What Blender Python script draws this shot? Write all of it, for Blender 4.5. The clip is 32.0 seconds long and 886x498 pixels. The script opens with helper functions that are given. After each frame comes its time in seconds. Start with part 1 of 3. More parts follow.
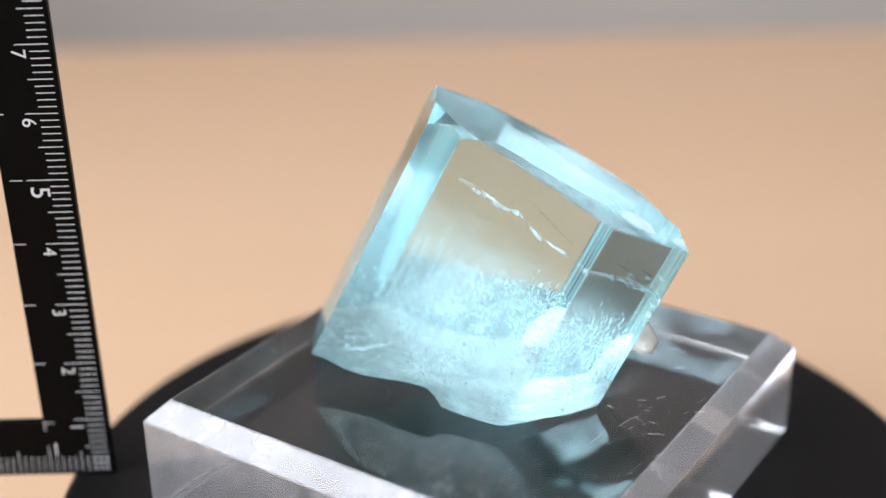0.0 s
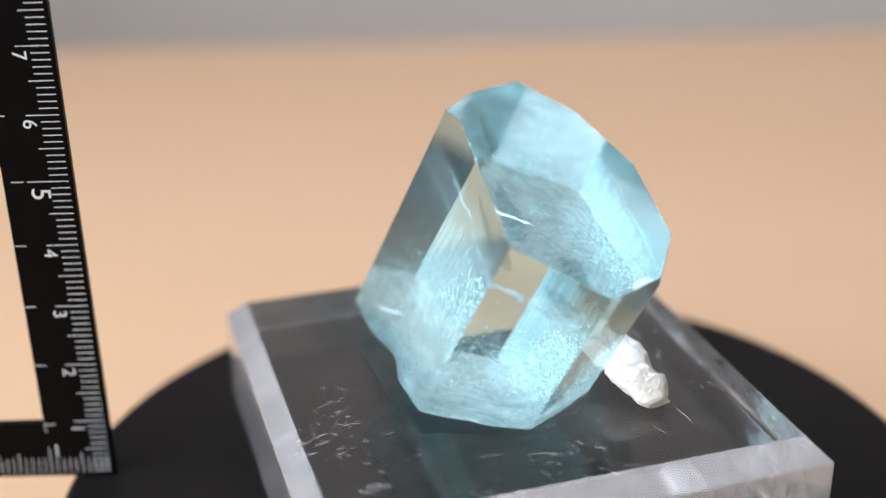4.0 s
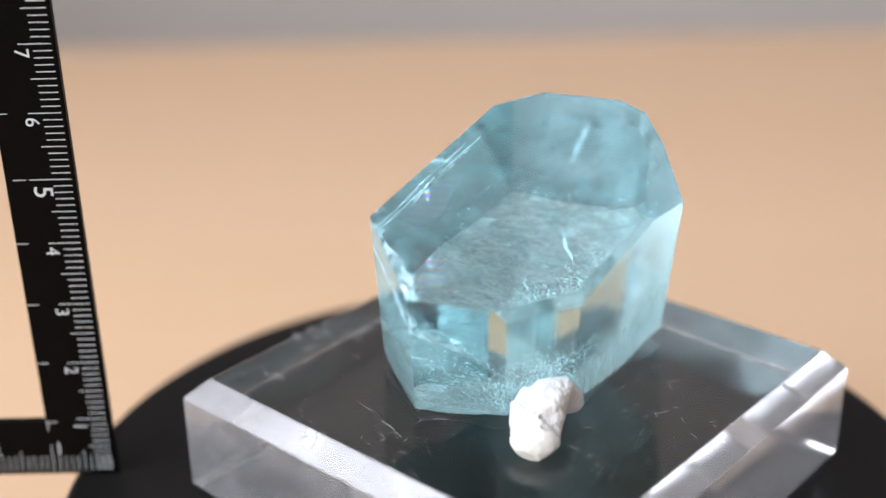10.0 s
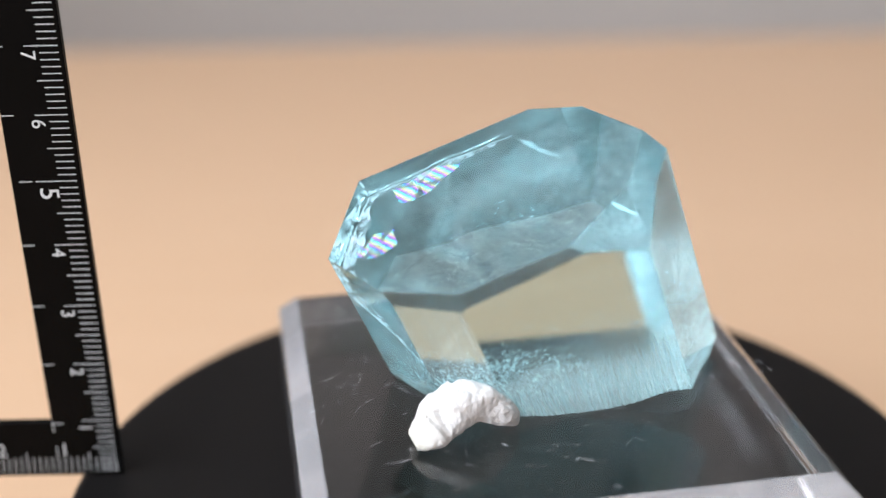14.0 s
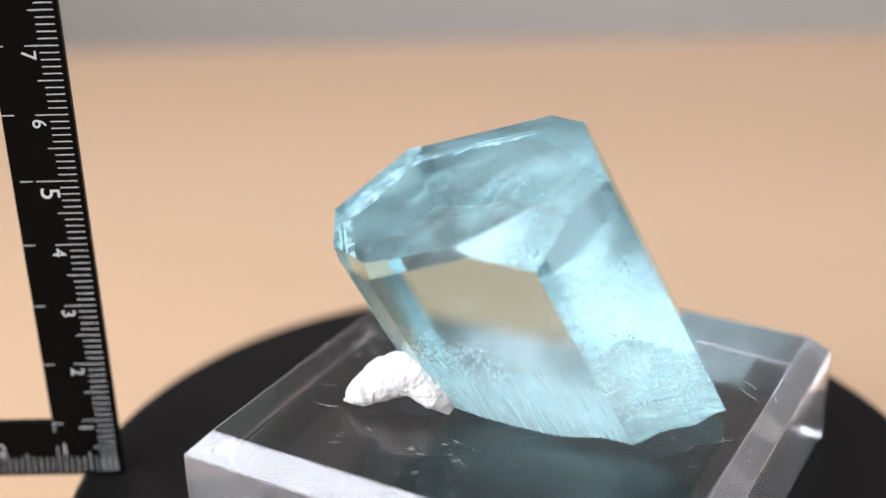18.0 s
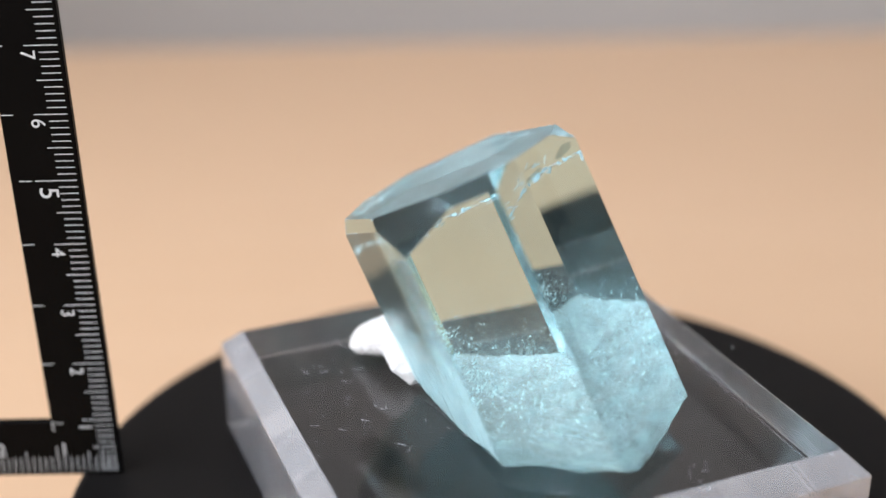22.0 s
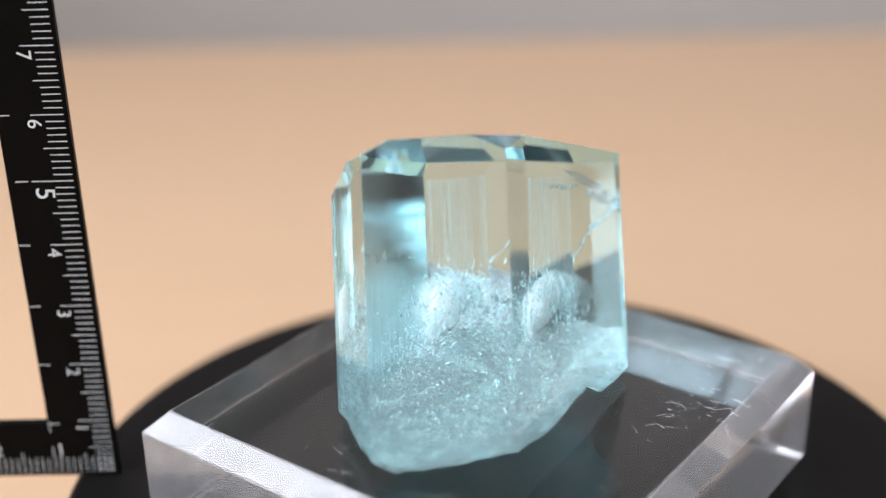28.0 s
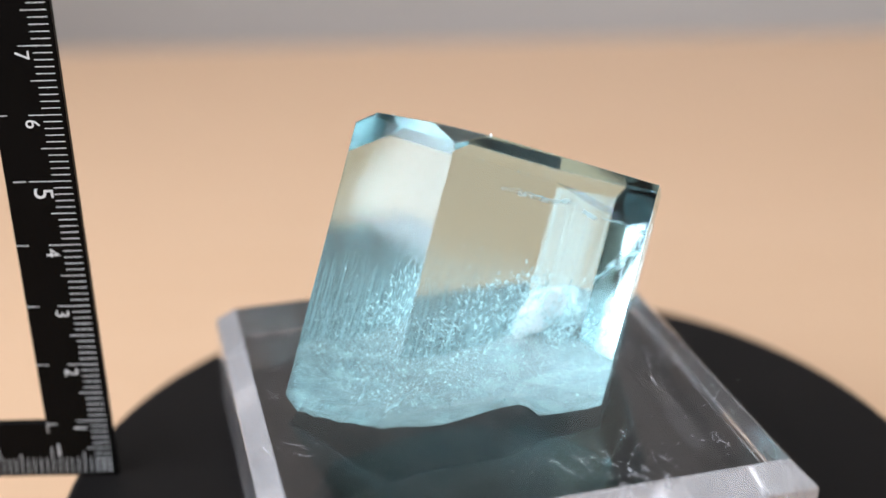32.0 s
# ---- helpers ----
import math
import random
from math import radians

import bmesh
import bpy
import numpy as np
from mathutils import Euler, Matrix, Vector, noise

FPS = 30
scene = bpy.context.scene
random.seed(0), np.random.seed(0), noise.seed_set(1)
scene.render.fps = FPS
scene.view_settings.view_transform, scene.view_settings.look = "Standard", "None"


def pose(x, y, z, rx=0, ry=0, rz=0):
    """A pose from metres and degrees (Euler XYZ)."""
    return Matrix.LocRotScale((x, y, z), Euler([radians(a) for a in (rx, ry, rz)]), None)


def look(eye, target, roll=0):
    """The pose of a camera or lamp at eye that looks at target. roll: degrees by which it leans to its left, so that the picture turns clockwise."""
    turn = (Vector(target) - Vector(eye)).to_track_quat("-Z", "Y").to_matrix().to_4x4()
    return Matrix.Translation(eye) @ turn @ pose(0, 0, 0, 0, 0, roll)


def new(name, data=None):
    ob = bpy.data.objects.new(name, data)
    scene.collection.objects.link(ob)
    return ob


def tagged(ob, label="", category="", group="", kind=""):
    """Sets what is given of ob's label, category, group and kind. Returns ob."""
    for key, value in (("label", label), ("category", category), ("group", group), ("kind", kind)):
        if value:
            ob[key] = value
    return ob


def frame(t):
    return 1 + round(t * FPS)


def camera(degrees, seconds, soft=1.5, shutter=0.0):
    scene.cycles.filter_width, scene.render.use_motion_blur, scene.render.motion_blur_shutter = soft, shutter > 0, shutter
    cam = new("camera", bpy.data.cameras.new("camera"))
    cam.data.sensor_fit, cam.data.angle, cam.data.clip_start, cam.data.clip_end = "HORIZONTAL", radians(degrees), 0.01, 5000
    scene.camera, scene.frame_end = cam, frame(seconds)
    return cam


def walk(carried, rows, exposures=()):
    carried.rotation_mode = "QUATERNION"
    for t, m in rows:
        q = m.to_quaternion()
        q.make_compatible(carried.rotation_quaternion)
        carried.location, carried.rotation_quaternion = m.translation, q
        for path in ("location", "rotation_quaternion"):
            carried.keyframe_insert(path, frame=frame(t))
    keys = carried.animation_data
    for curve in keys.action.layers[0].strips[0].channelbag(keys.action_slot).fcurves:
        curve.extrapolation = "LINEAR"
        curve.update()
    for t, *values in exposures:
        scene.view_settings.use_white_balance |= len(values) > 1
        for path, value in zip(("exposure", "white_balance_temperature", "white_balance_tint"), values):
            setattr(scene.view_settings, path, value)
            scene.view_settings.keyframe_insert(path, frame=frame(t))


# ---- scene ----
# One unit of the plan (U) is 7 mm; z = 0 is the table top; the turntable's axis is the z axis.
U = 0.007
Z_DISC = 0.030
Z_BLOCK = Z_DISC + 0.0193

# ---- camera ----
cam = camera(38.2, 32.0)
EYE = Vector((-0.00857, -0.16967, 0.14553))
cam.data.dof.use_dof = True
cam.data.dof.focus_distance = 0.181
cam.data.dof.aperture_fstop = 7.4


def aim(yaw, pitch):
    """The camera's pose: degrees to the left of straight ahead and below the horizon."""
    y, p = radians(yaw), radians(pitch)
    way = Vector((-math.sin(y) * math.cos(p), math.cos(y) * math.cos(p), -math.sin(p)))
    return look(EYE, EYE + way, -0.897)


DRIFT = [
    (0, -0.028, 24.039),
    (1, -0.028, 24.039),
    (2, 0.000, 24.077),
    (2.5, 0.083, 24.039),
    (3, 0.111, 24.014),
    (3.5, 0.014, 23.963),
    (5.5, 0.000, 24.001),
    (6, 0.000, 24.014),
    (7, 0.014, 24.039),
    (8, 0.042, 24.090),
    (9, 0.028, 24.090),
    (10, 0.111, 24.044),
    (11, 0.194, 24.077),
    (12, 0.263, 24.014),
    (13, 0.346, 23.963),
    (14, 0.374, 23.938),
    (14.5, 0.443, 23.938),
    (16.5, 0.526, 23.951),
    (17, 0.526, 23.938),
    (18, 0.402, 23.938),
    (19, 0.360, 23.963),
    (20, 0.360, 23.963),
    (21, 0.388, 23.963),
    (21.5, 0.429, 23.968),
    (22, 0.360, 23.963),
    (23, 0.277, 23.938),
    (24, 0.277, 23.956),
    (25, 0.277, 23.963),
    (25.5, 0.235, 23.963),
    (27.5, 0.222, 23.963),
    (28, 0.194, 23.963),
    (28.5, 0.152, 24.006),
    (29, 0.194, 24.014),
    (30, 0.180, 24.032),
    (31, 0.139, 23.963),
    (32, 0.111, 23.963),
]
walk(cam, [(t, aim(yaw, pitch)) for t, yaw, pitch in DRIFT])

# ---- world and light ----
world = bpy.data.worlds.new("world")
scene.world = world
world.use_nodes = True
world.node_tree.nodes["Background"].inputs[0].default_value = (0.75, 0.85, 1.0, 1)
world.node_tree.nodes["Background"].inputs[1].default_value = 0.4
scene.view_settings.exposure = 1.42


def area_lamp(name, m, w, h, power, colour):
    data = bpy.data.lights.new(name, "AREA")
    data.shape, data.size, data.size_y, data.energy, data.color = "RECTANGLE", w, h, power, colour
    ob = new(name, data)
    ob.matrix_world = m
    return ob


# Two windows meet in the corner behind the camera's left shoulder: (from, to, sill, head)
WEST_X, SOUTH_Y = -0.535, -0.63
WEST = (-0.605, 0.016, 0.22, 1.90)
SOUTH = (-0.51, -0.29, 0.235, 1.90)
DAY = (0.92, 0.97, 1.07)
WEST_MID = (WEST_X - 0.01, (WEST[0] + WEST[1]) / 2, (WEST[2] + WEST[3]) / 2)
SOUTH_MID = ((SOUTH[0] + SOUTH[1]) / 2, SOUTH_Y - 0.01, (SOUTH[2] + SOUTH[3]) / 2)
area_lamp("window_light", look(WEST_MID, (0, WEST_MID[1], WEST_MID[2])), WEST[1] - WEST[0], WEST[3] - WEST[2], 9.9, DAY)
area_lamp("window_light", look(SOUTH_MID, (SOUTH_MID[0], 0, SOUTH_MID[2])), SOUTH[1] - SOUTH[0], SOUTH[3] - SOUTH[2], 2.8, DAY)


# ---- materials ----
def material(name):
    m = bpy.data.materials.new(name)
    m.use_nodes = True
    nt = m.node_tree
    return m, nt, nt.nodes["Principled BSDF"]


def node(nt, kind, **inputs):
    n = nt.nodes.new(kind)
    for key, value in inputs.items():
        n.inputs[key.replace("_", " ")].default_value = value
    return n


def noise_node(nt, scale, detail=4.0, rough=0.55, stretch=(1, 1, 1)):
    tc = nt.nodes.new("ShaderNodeTexCoord")
    mp = nt.nodes.new("ShaderNodeMapping")
    mp.inputs["Scale"].default_value = stretch
    nz = nt.nodes.new("ShaderNodeTexNoise")
    nz.inputs["Scale"].default_value, nz.inputs["Detail"].default_value, nz.inputs["Roughness"].default_value = scale, detail, rough
    nt.links.new(tc.outputs["Object"], mp.inputs["Vector"])
    nt.links.new(mp.outputs["Vector"], nz.inputs["Vector"])
    return nz.outputs["Fac"]


def ramp(nt, fac, stops):
    r = nt.nodes.new("ShaderNodeValToRGB")
    el = r.color_ramp.elements
    while len(el) < len(stops):
        el.new(0.5)
    for e, (at, c) in zip(el, stops):
        e.position, e.color = at, (*c, 1)
    nt.links.new(fac, r.inputs["Fac"])
    return r.outputs["Color"]


def bump(nt, fac, bsdf, strength, distance):
    b = node(nt, "ShaderNodeBump", Strength=strength, Distance=distance)
    nt.links.new(fac, b.inputs["Height"])
    nt.links.new(b.outputs["Normal"], bsdf.inputs["Normal"])
    return b


def paint(name, c, rough=0.5, var=0.06, scale=8.0, bump_d=0.0, spec=0.5):
    m, nt, b = material(name)
    f = noise_node(nt, scale)
    lo, hi = [max(0, x * (1 - var)) for x in c], [min(1, x * (1 + var)) for x in c]
    nt.links.new(ramp(nt, f, [(0.3, lo), (0.7, hi)]), b.inputs["Base Color"])
    b.inputs["Roughness"].default_value = rough
    b.inputs["Specular IOR Level"].default_value = spec
    if bump_d:
        bump(nt, noise_node(nt, scale * 60), b, 0.3, bump_d)
    return m


def wood_mat():
    m, nt, b = material("pale_wood")
    f = noise_node(nt, 9.0, 6.0, 0.6, (1.0, 14.0, 14.0))
    g = noise_node(nt, 2.2, 3.0, 0.5, (0.8, 4.0, 4.0))
    mix = nt.nodes.new("ShaderNodeMix")
    mix.data_type = "RGBA"
    mix.inputs["Factor"].default_value = 0.45
    nt.links.new(ramp(nt, f, [(0.3, (0.615, 0.40, 0.245)), (0.7, (0.655, 0.44, 0.28))]), mix.inputs[6])
    nt.links.new(ramp(nt, g, [(0.3, (0.615, 0.40, 0.245)), (0.7, (0.665, 0.45, 0.29))]), mix.inputs[7])
    nt.links.new(mix.outputs[2], b.inputs["Base Color"])
    b.inputs["Roughness"].default_value = 0.5
    return m


def glass_mat(name, colour, ior, rough=0.0):
    m, nt, b = material(name)
    b.inputs["Base Color"].default_value = (*colour, 1)
    b.inputs["Transmission Weight"].default_value = 1.0
    b.inputs["IOR"].default_value = ior
    b.inputs["Roughness"].default_value = rough
    return m, nt, b


MAT = {}
MAT["wood"] = wood_mat()
MAT["wall"] = paint("wall_paint", (0.72, 0.655, 0.60), 0.85, 0.03, 3.0)
# two darker tones for unseen walls, to dim reflections and fill light
MAT["dim_wall"] = paint("dimming_wall_tone", (0.20, 0.18, 0.16), 0.8, 0.05, 3.0)
MAT["upper_wall"] = paint("upper_wall_dimming_tone", (0.42, 0.40, 0.38), 0.85, 0.05, 3.0)
MAT["ceiling"] = paint("ceiling_paint", (0.46, 0.46, 0.45), 0.9, 0.02)
MAT["frame_paint"] = paint("white_frame_paint", (0.8, 0.8, 0.79), 0.5, 0.03)
MAT["floor"] = paint("floor_board", (0.30, 0.22, 0.15), 0.6, 0.15)
MAT["black"] = paint("black_plastic", (0.0042, 0.0036, 0.0034), 0.5, 0.15, 30.0, 0.0, 0.18)
MAT["ruler"] = paint("black_steel", (0.0010, 0.0010, 0.0010), 0.38, 0.2, 90.0, 0.0, 0.045)
MAT["white_mark"] = paint("white_mark", (0.44, 0.46, 0.47), 0.6, 0.1, 400.0)
MAT["acrylic"] = glass_mat("clear_acrylic", (0.97, 0.975, 0.985), 1.49)[0]


def milled_acrylic(name, weight, rough, vary):
    """Acrylic whose saw and mill marks scatter some of the light."""
    m, nt, b = glass_mat(name, (0.93, 0.93, 0.96), 1.49, rough)
    f = noise_node(nt, 260.0, 3.0, 0.6)
    g = noise_node(nt, 45.0, 3.0, 0.5)
    mul = node(nt, "ShaderNodeMath")
    mul.operation = "MULTIPLY"
    nt.links.new(f, mul.inputs[0])
    nt.links.new(g, mul.inputs[1])
    rg = node(nt, "ShaderNodeMapRange")
    rg.inputs["From Min"].default_value, rg.inputs["From Max"].default_value = 0.12, 0.4
    rg.inputs["To Min"].default_value, rg.inputs["To Max"].default_value = weight + vary, weight - vary
    nt.links.new(mul.outputs[0], rg.inputs["Value"])
    nt.links.new(rg.outputs["Result"], b.inputs["Transmission Weight"])
    bump(nt, noise_node(nt, 420.0, 3.0, 0.6, (1, 1, 0.15)), b, 0.06, 0.0002)
    return m


MAT["chamfer"] = milled_acrylic("milled_acrylic", 0.76, 0.12, 0.05)
MAT["side"] = milled_acrylic("sawn_acrylic", 0.90, 0.10, 0.04)


def tinted_glass(name, colour, ior, rough):
    """Glass that takes up a little colour at every surface the light meets."""
    m, nt, b = material(name)
    nt.nodes.remove(b)
    g = nt.nodes.new("ShaderNodeBsdfGlass")
    g.inputs["Color"].default_value = (*colour, 1)
    g.inputs["IOR"].default_value, g.inputs["Roughness"].default_value = ior, rough
    nt.links.new(g.outputs[0], nt.nodes["Material Output"].inputs["Surface"])
    return m, nt, g


BERYL = (0.80, 0.925, 0.94)


def aquamarine():
    m, nt, g = tinted_glass("aquamarine", BERYL, 1.575, 0.012)
    bump(nt, noise_node(nt, 900.0, 3.0, 0.6, (1, 1, 0.02)), g, 0.02, 0.0002)
    return m


def striated(weight):
    """A face roughened by fine growth lines along the crystal."""
    m, nt, g = tinted_glass("striated_aquamarine", BERYL, 1.575, 0.05)
    f = noise_node(nt, 2200.0, 4.0, 0.6, (1, 1, 0.012))
    bump(nt, f, g, 0.10, 0.0002)
    df, mix = nt.nodes.new("ShaderNodeBsdfDiffuse"), nt.nodes.new("ShaderNodeMixShader")
    df.inputs["Color"].default_value = (0.55, 0.80, 0.84, 1)
    nt.links.new(ramp(nt, f, [(0.38, (0.0, 0.0, 0.0)), (0.66, (weight, weight, weight))]), mix.inputs[0])
    nt.links.new(g.outputs[0], mix.inputs[1])
    nt.links.new(df.outputs[0], mix.inputs[2])
    nt.links.new(mix.outputs[0], nt.nodes["Material Output"].inputs["Surface"])
    return m


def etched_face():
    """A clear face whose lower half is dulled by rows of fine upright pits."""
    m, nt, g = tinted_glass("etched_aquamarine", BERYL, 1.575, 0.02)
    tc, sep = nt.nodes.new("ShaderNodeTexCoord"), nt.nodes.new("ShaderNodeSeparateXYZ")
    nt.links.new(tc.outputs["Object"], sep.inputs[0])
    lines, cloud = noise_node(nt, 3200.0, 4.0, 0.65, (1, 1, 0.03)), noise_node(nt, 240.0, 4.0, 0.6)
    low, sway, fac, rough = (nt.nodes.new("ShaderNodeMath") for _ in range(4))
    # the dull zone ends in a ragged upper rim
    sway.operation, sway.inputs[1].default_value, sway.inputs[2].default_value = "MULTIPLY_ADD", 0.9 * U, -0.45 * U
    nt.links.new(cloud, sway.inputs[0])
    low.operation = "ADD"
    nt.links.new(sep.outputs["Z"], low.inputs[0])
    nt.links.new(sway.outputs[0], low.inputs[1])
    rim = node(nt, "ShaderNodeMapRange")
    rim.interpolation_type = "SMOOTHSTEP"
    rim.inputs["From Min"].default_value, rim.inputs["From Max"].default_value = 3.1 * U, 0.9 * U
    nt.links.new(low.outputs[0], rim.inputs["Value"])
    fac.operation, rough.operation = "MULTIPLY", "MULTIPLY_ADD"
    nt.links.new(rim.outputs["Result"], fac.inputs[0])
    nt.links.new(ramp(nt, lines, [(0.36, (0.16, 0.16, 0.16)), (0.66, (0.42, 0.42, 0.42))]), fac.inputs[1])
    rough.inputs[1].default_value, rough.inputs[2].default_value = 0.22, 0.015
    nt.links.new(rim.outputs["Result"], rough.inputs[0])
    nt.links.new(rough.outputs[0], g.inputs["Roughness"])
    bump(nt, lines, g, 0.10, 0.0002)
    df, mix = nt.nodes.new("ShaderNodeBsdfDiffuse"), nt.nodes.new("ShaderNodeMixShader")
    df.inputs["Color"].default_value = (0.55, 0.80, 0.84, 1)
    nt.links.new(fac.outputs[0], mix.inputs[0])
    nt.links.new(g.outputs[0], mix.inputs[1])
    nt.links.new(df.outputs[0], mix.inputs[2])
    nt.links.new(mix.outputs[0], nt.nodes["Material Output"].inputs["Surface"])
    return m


def frosted():
    """The broken foot: a rough glassy surface with powdery patches."""
    m, nt, b = glass_mat("frosted_aquamarine", (0.72, 0.93, 0.95), 1.575, 0.28)
    f = noise_node(nt, 260.0, 6.0, 0.6)
    nt.links.new(ramp(nt, f, [(0.36, (0.24, 0.48, 0.52)), (0.62, (0.62, 0.87, 0.89))]), b.inputs["Base Color"])
    rg = node(nt, "ShaderNodeMapRange")
    rg.inputs["From Min"].default_value, rg.inputs["From Max"].default_value = 0.46, 0.62
    rg.inputs["To Min"].default_value, rg.inputs["To Max"].default_value = 0.998, 0.93
    nt.links.new(noise_node(nt, 520.0, 9.0, 0.8), rg.inputs["Value"])
    # clear windows and milky clouds
    cloud = node(nt, "ShaderNodeMapRange")
    cloud.inputs["From Min"].default_value, cloud.inputs["From Max"].default_value = 0.50, 0.66
    cloud.inputs["To Min"].default_value, cloud.inputs["To Max"].default_value = 1.0, 0.76
    nt.links.new(noise_node(nt, 190.0, 5.0, 0.62), cloud.inputs["Value"])
    both = nt.nodes.new("ShaderNodeMath")
    both.operation = "MULTIPLY"
    nt.links.new(rg.outputs["Result"], both.inputs[0])
    nt.links.new(cloud.outputs["Result"], both.inputs[1])
    nt.links.new(both.outputs[0], b.inputs["Transmission Weight"])
    bump(nt, noise_node(nt, 420.0, 9.0, 0.75), b, 0.9, 0.0009)
    return m


def flake_mat(name, metal):
    """Bright crack faces, partly like mirrors."""
    m, nt, b = material(name)
    b.inputs["Base Color"].default_value = (0.76, 0.95, 1.0, 1)
    b.inputs["Roughness"].default_value = 0.18
    b.inputs["IOR"].default_value = 1.9
    b.inputs["Metallic"].default_value = metal
    return m


def crackle_mat(name, shine):
    """Tiny etched plates, some chalky and some like mirrors."""
    m, nt, b = material(name)
    b.inputs["Base Color"].default_value = (0.64, 0.84, 0.87, 1)
    b.inputs["Roughness"].default_value = 0.15
    b.inputs["IOR"].default_value = 1.9
    geo = nt.nodes.new("ShaderNodeNewGeometry")
    nt.links.new(ramp(nt, geo.outputs["Random Per Island"], [(1 - shine - 0.1, (0.1, 0.1, 0.1)), (1 - shine + 0.1, (0.95, 0.95, 0.95))]), b.inputs["Metallic"])
    # the plates are thin enough for light to pass
    tl, mix = nt.nodes.new("ShaderNodeBsdfTranslucent"), nt.nodes.new("ShaderNodeMixShader")
    tl.inputs["Color"].default_value = (0.72, 0.88, 0.91, 1)
    mix.inputs[0].default_value = 0.36
    nt.links.new(b.outputs[0], mix.inputs[1])
    nt.links.new(tl.outputs[0], mix.inputs[2])
    nt.links.new(mix.outputs[0], nt.nodes["Material Output"].inputs["Surface"])
    return m


def film_mat():
    """An open crack whose thin air film shows rainbow colours."""
    m, nt, b = material("rainbow_crack")
    b.inputs["Base Color"].default_value = (0.75, 0.9, 0.95, 1)
    b.inputs["Roughness"].default_value = 0.06
    b.inputs["IOR"].default_value = 2.2
    b.inputs["Thin Film IOR"].default_value = 1.6
    f = noise_node(nt, 160.0, 2.0)
    rg = node(nt, "ShaderNodeMapRange")
    rg.inputs["To Min"].default_value, rg.inputs["To Max"].default_value = 250.0, 1100.0
    nt.links.new(f, rg.inputs["Value"])
    nt.links.new(rg.outputs["Result"], b.inputs["Thin Film Thickness"])
    g = noise_node(nt, 330.0, 4.0, 0.6)
    nt.links.new(ramp(nt, g, [(0.42, (0.04, 0.04, 0.04)), (0.62, (0.6, 0.6, 0.6))]), b.inputs["Alpha"])
    bump(nt, g, b, 0.4, 0.0004)
    return m


MAT["crystal"] = aquamarine()
MAT["striated"] = striated(0.3)
MAT["frosted"] = frosted()
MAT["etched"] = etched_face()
MAT["pit"] = paint("dark_pit", (0.05, 0.06, 0.06), 0.6)


def frost_mat(name, scale, low, high, cover, fading=False):
    """Thin scattering layers that let light through from both sides."""
    m, nt, b = material(name)
    out = nt.nodes["Material Output"]
    df, tl, tr = (nt.nodes.new("ShaderNodeBsdf" + k) for k in ("Diffuse", "Translucent", "Transparent"))
    df.inputs["Color"].default_value = tl.inputs["Color"].default_value = (0.62, 0.92, 0.97, 1)
    both, mix = nt.nodes.new("ShaderNodeMixShader"), nt.nodes.new("ShaderNodeMixShader")
    both.inputs[0].default_value = 0.12
    f = noise_node(nt, scale, 10.0, 0.74)
    fac = ramp(nt, f, [(low, (0.0, 0.0, 0.0)), (high, (cover, cover, cover))])
    if fading:
        # the layer thins out upwards along its own v coordinate
        uv, sep = nt.nodes.new("ShaderNodeUVMap"), nt.nodes.new("ShaderNodeSeparateXYZ")
        uv.uv_map = "UVMap"
        thin, mul = nt.nodes.new("ShaderNodeMapRange"), nt.nodes.new("ShaderNodeMath")
        thin.interpolation_type, mul.operation = "SMOOTHSTEP", "MULTIPLY"
        thin.inputs["To Min"].default_value, thin.inputs["To Max"].default_value = 1.0, 0.0
        nt.links.new(uv.outputs["UV"], sep.inputs[0])
        nt.links.new(sep.outputs["Y"], thin.inputs["Value"])
        nt.links.new(thin.outputs["Result"], mul.inputs[0])
        nt.links.new(fac, mul.inputs[1])
        fac = mul.outputs[0]
    nt.links.new(fac, mix.inputs[0])
    nt.links.new(df.outputs[0], both.inputs[1])
    nt.links.new(tl.outputs[0], both.inputs[2])
    nt.links.new(tr.outputs[0], mix.inputs[1])
    nt.links.new(both.outputs[0], mix.inputs[2])
    nt.links.new(mix.outputs[0], out.inputs["Surface"])
    nt.nodes.remove(b)
    return m


MAT["veil"] = frost_mat("milky_veil", 150.0, 0.48, 0.68, 0.09)
MAT["haze"] = frost_mat("thin_haze", 170.0, 0.25, 0.68, 0.10, True)
MAT["crackle"] = crackle_mat("etched_crackle", 0.55)
MAT["plume"] = crackle_mat("white_plume", 0.3)
MAT["film"] = film_mat()
MAT["glint"] = flake_mat("bright_flake", 0.5)
MAT["mirror_crack"] = flake_mat("silvery_crack", 0.55)


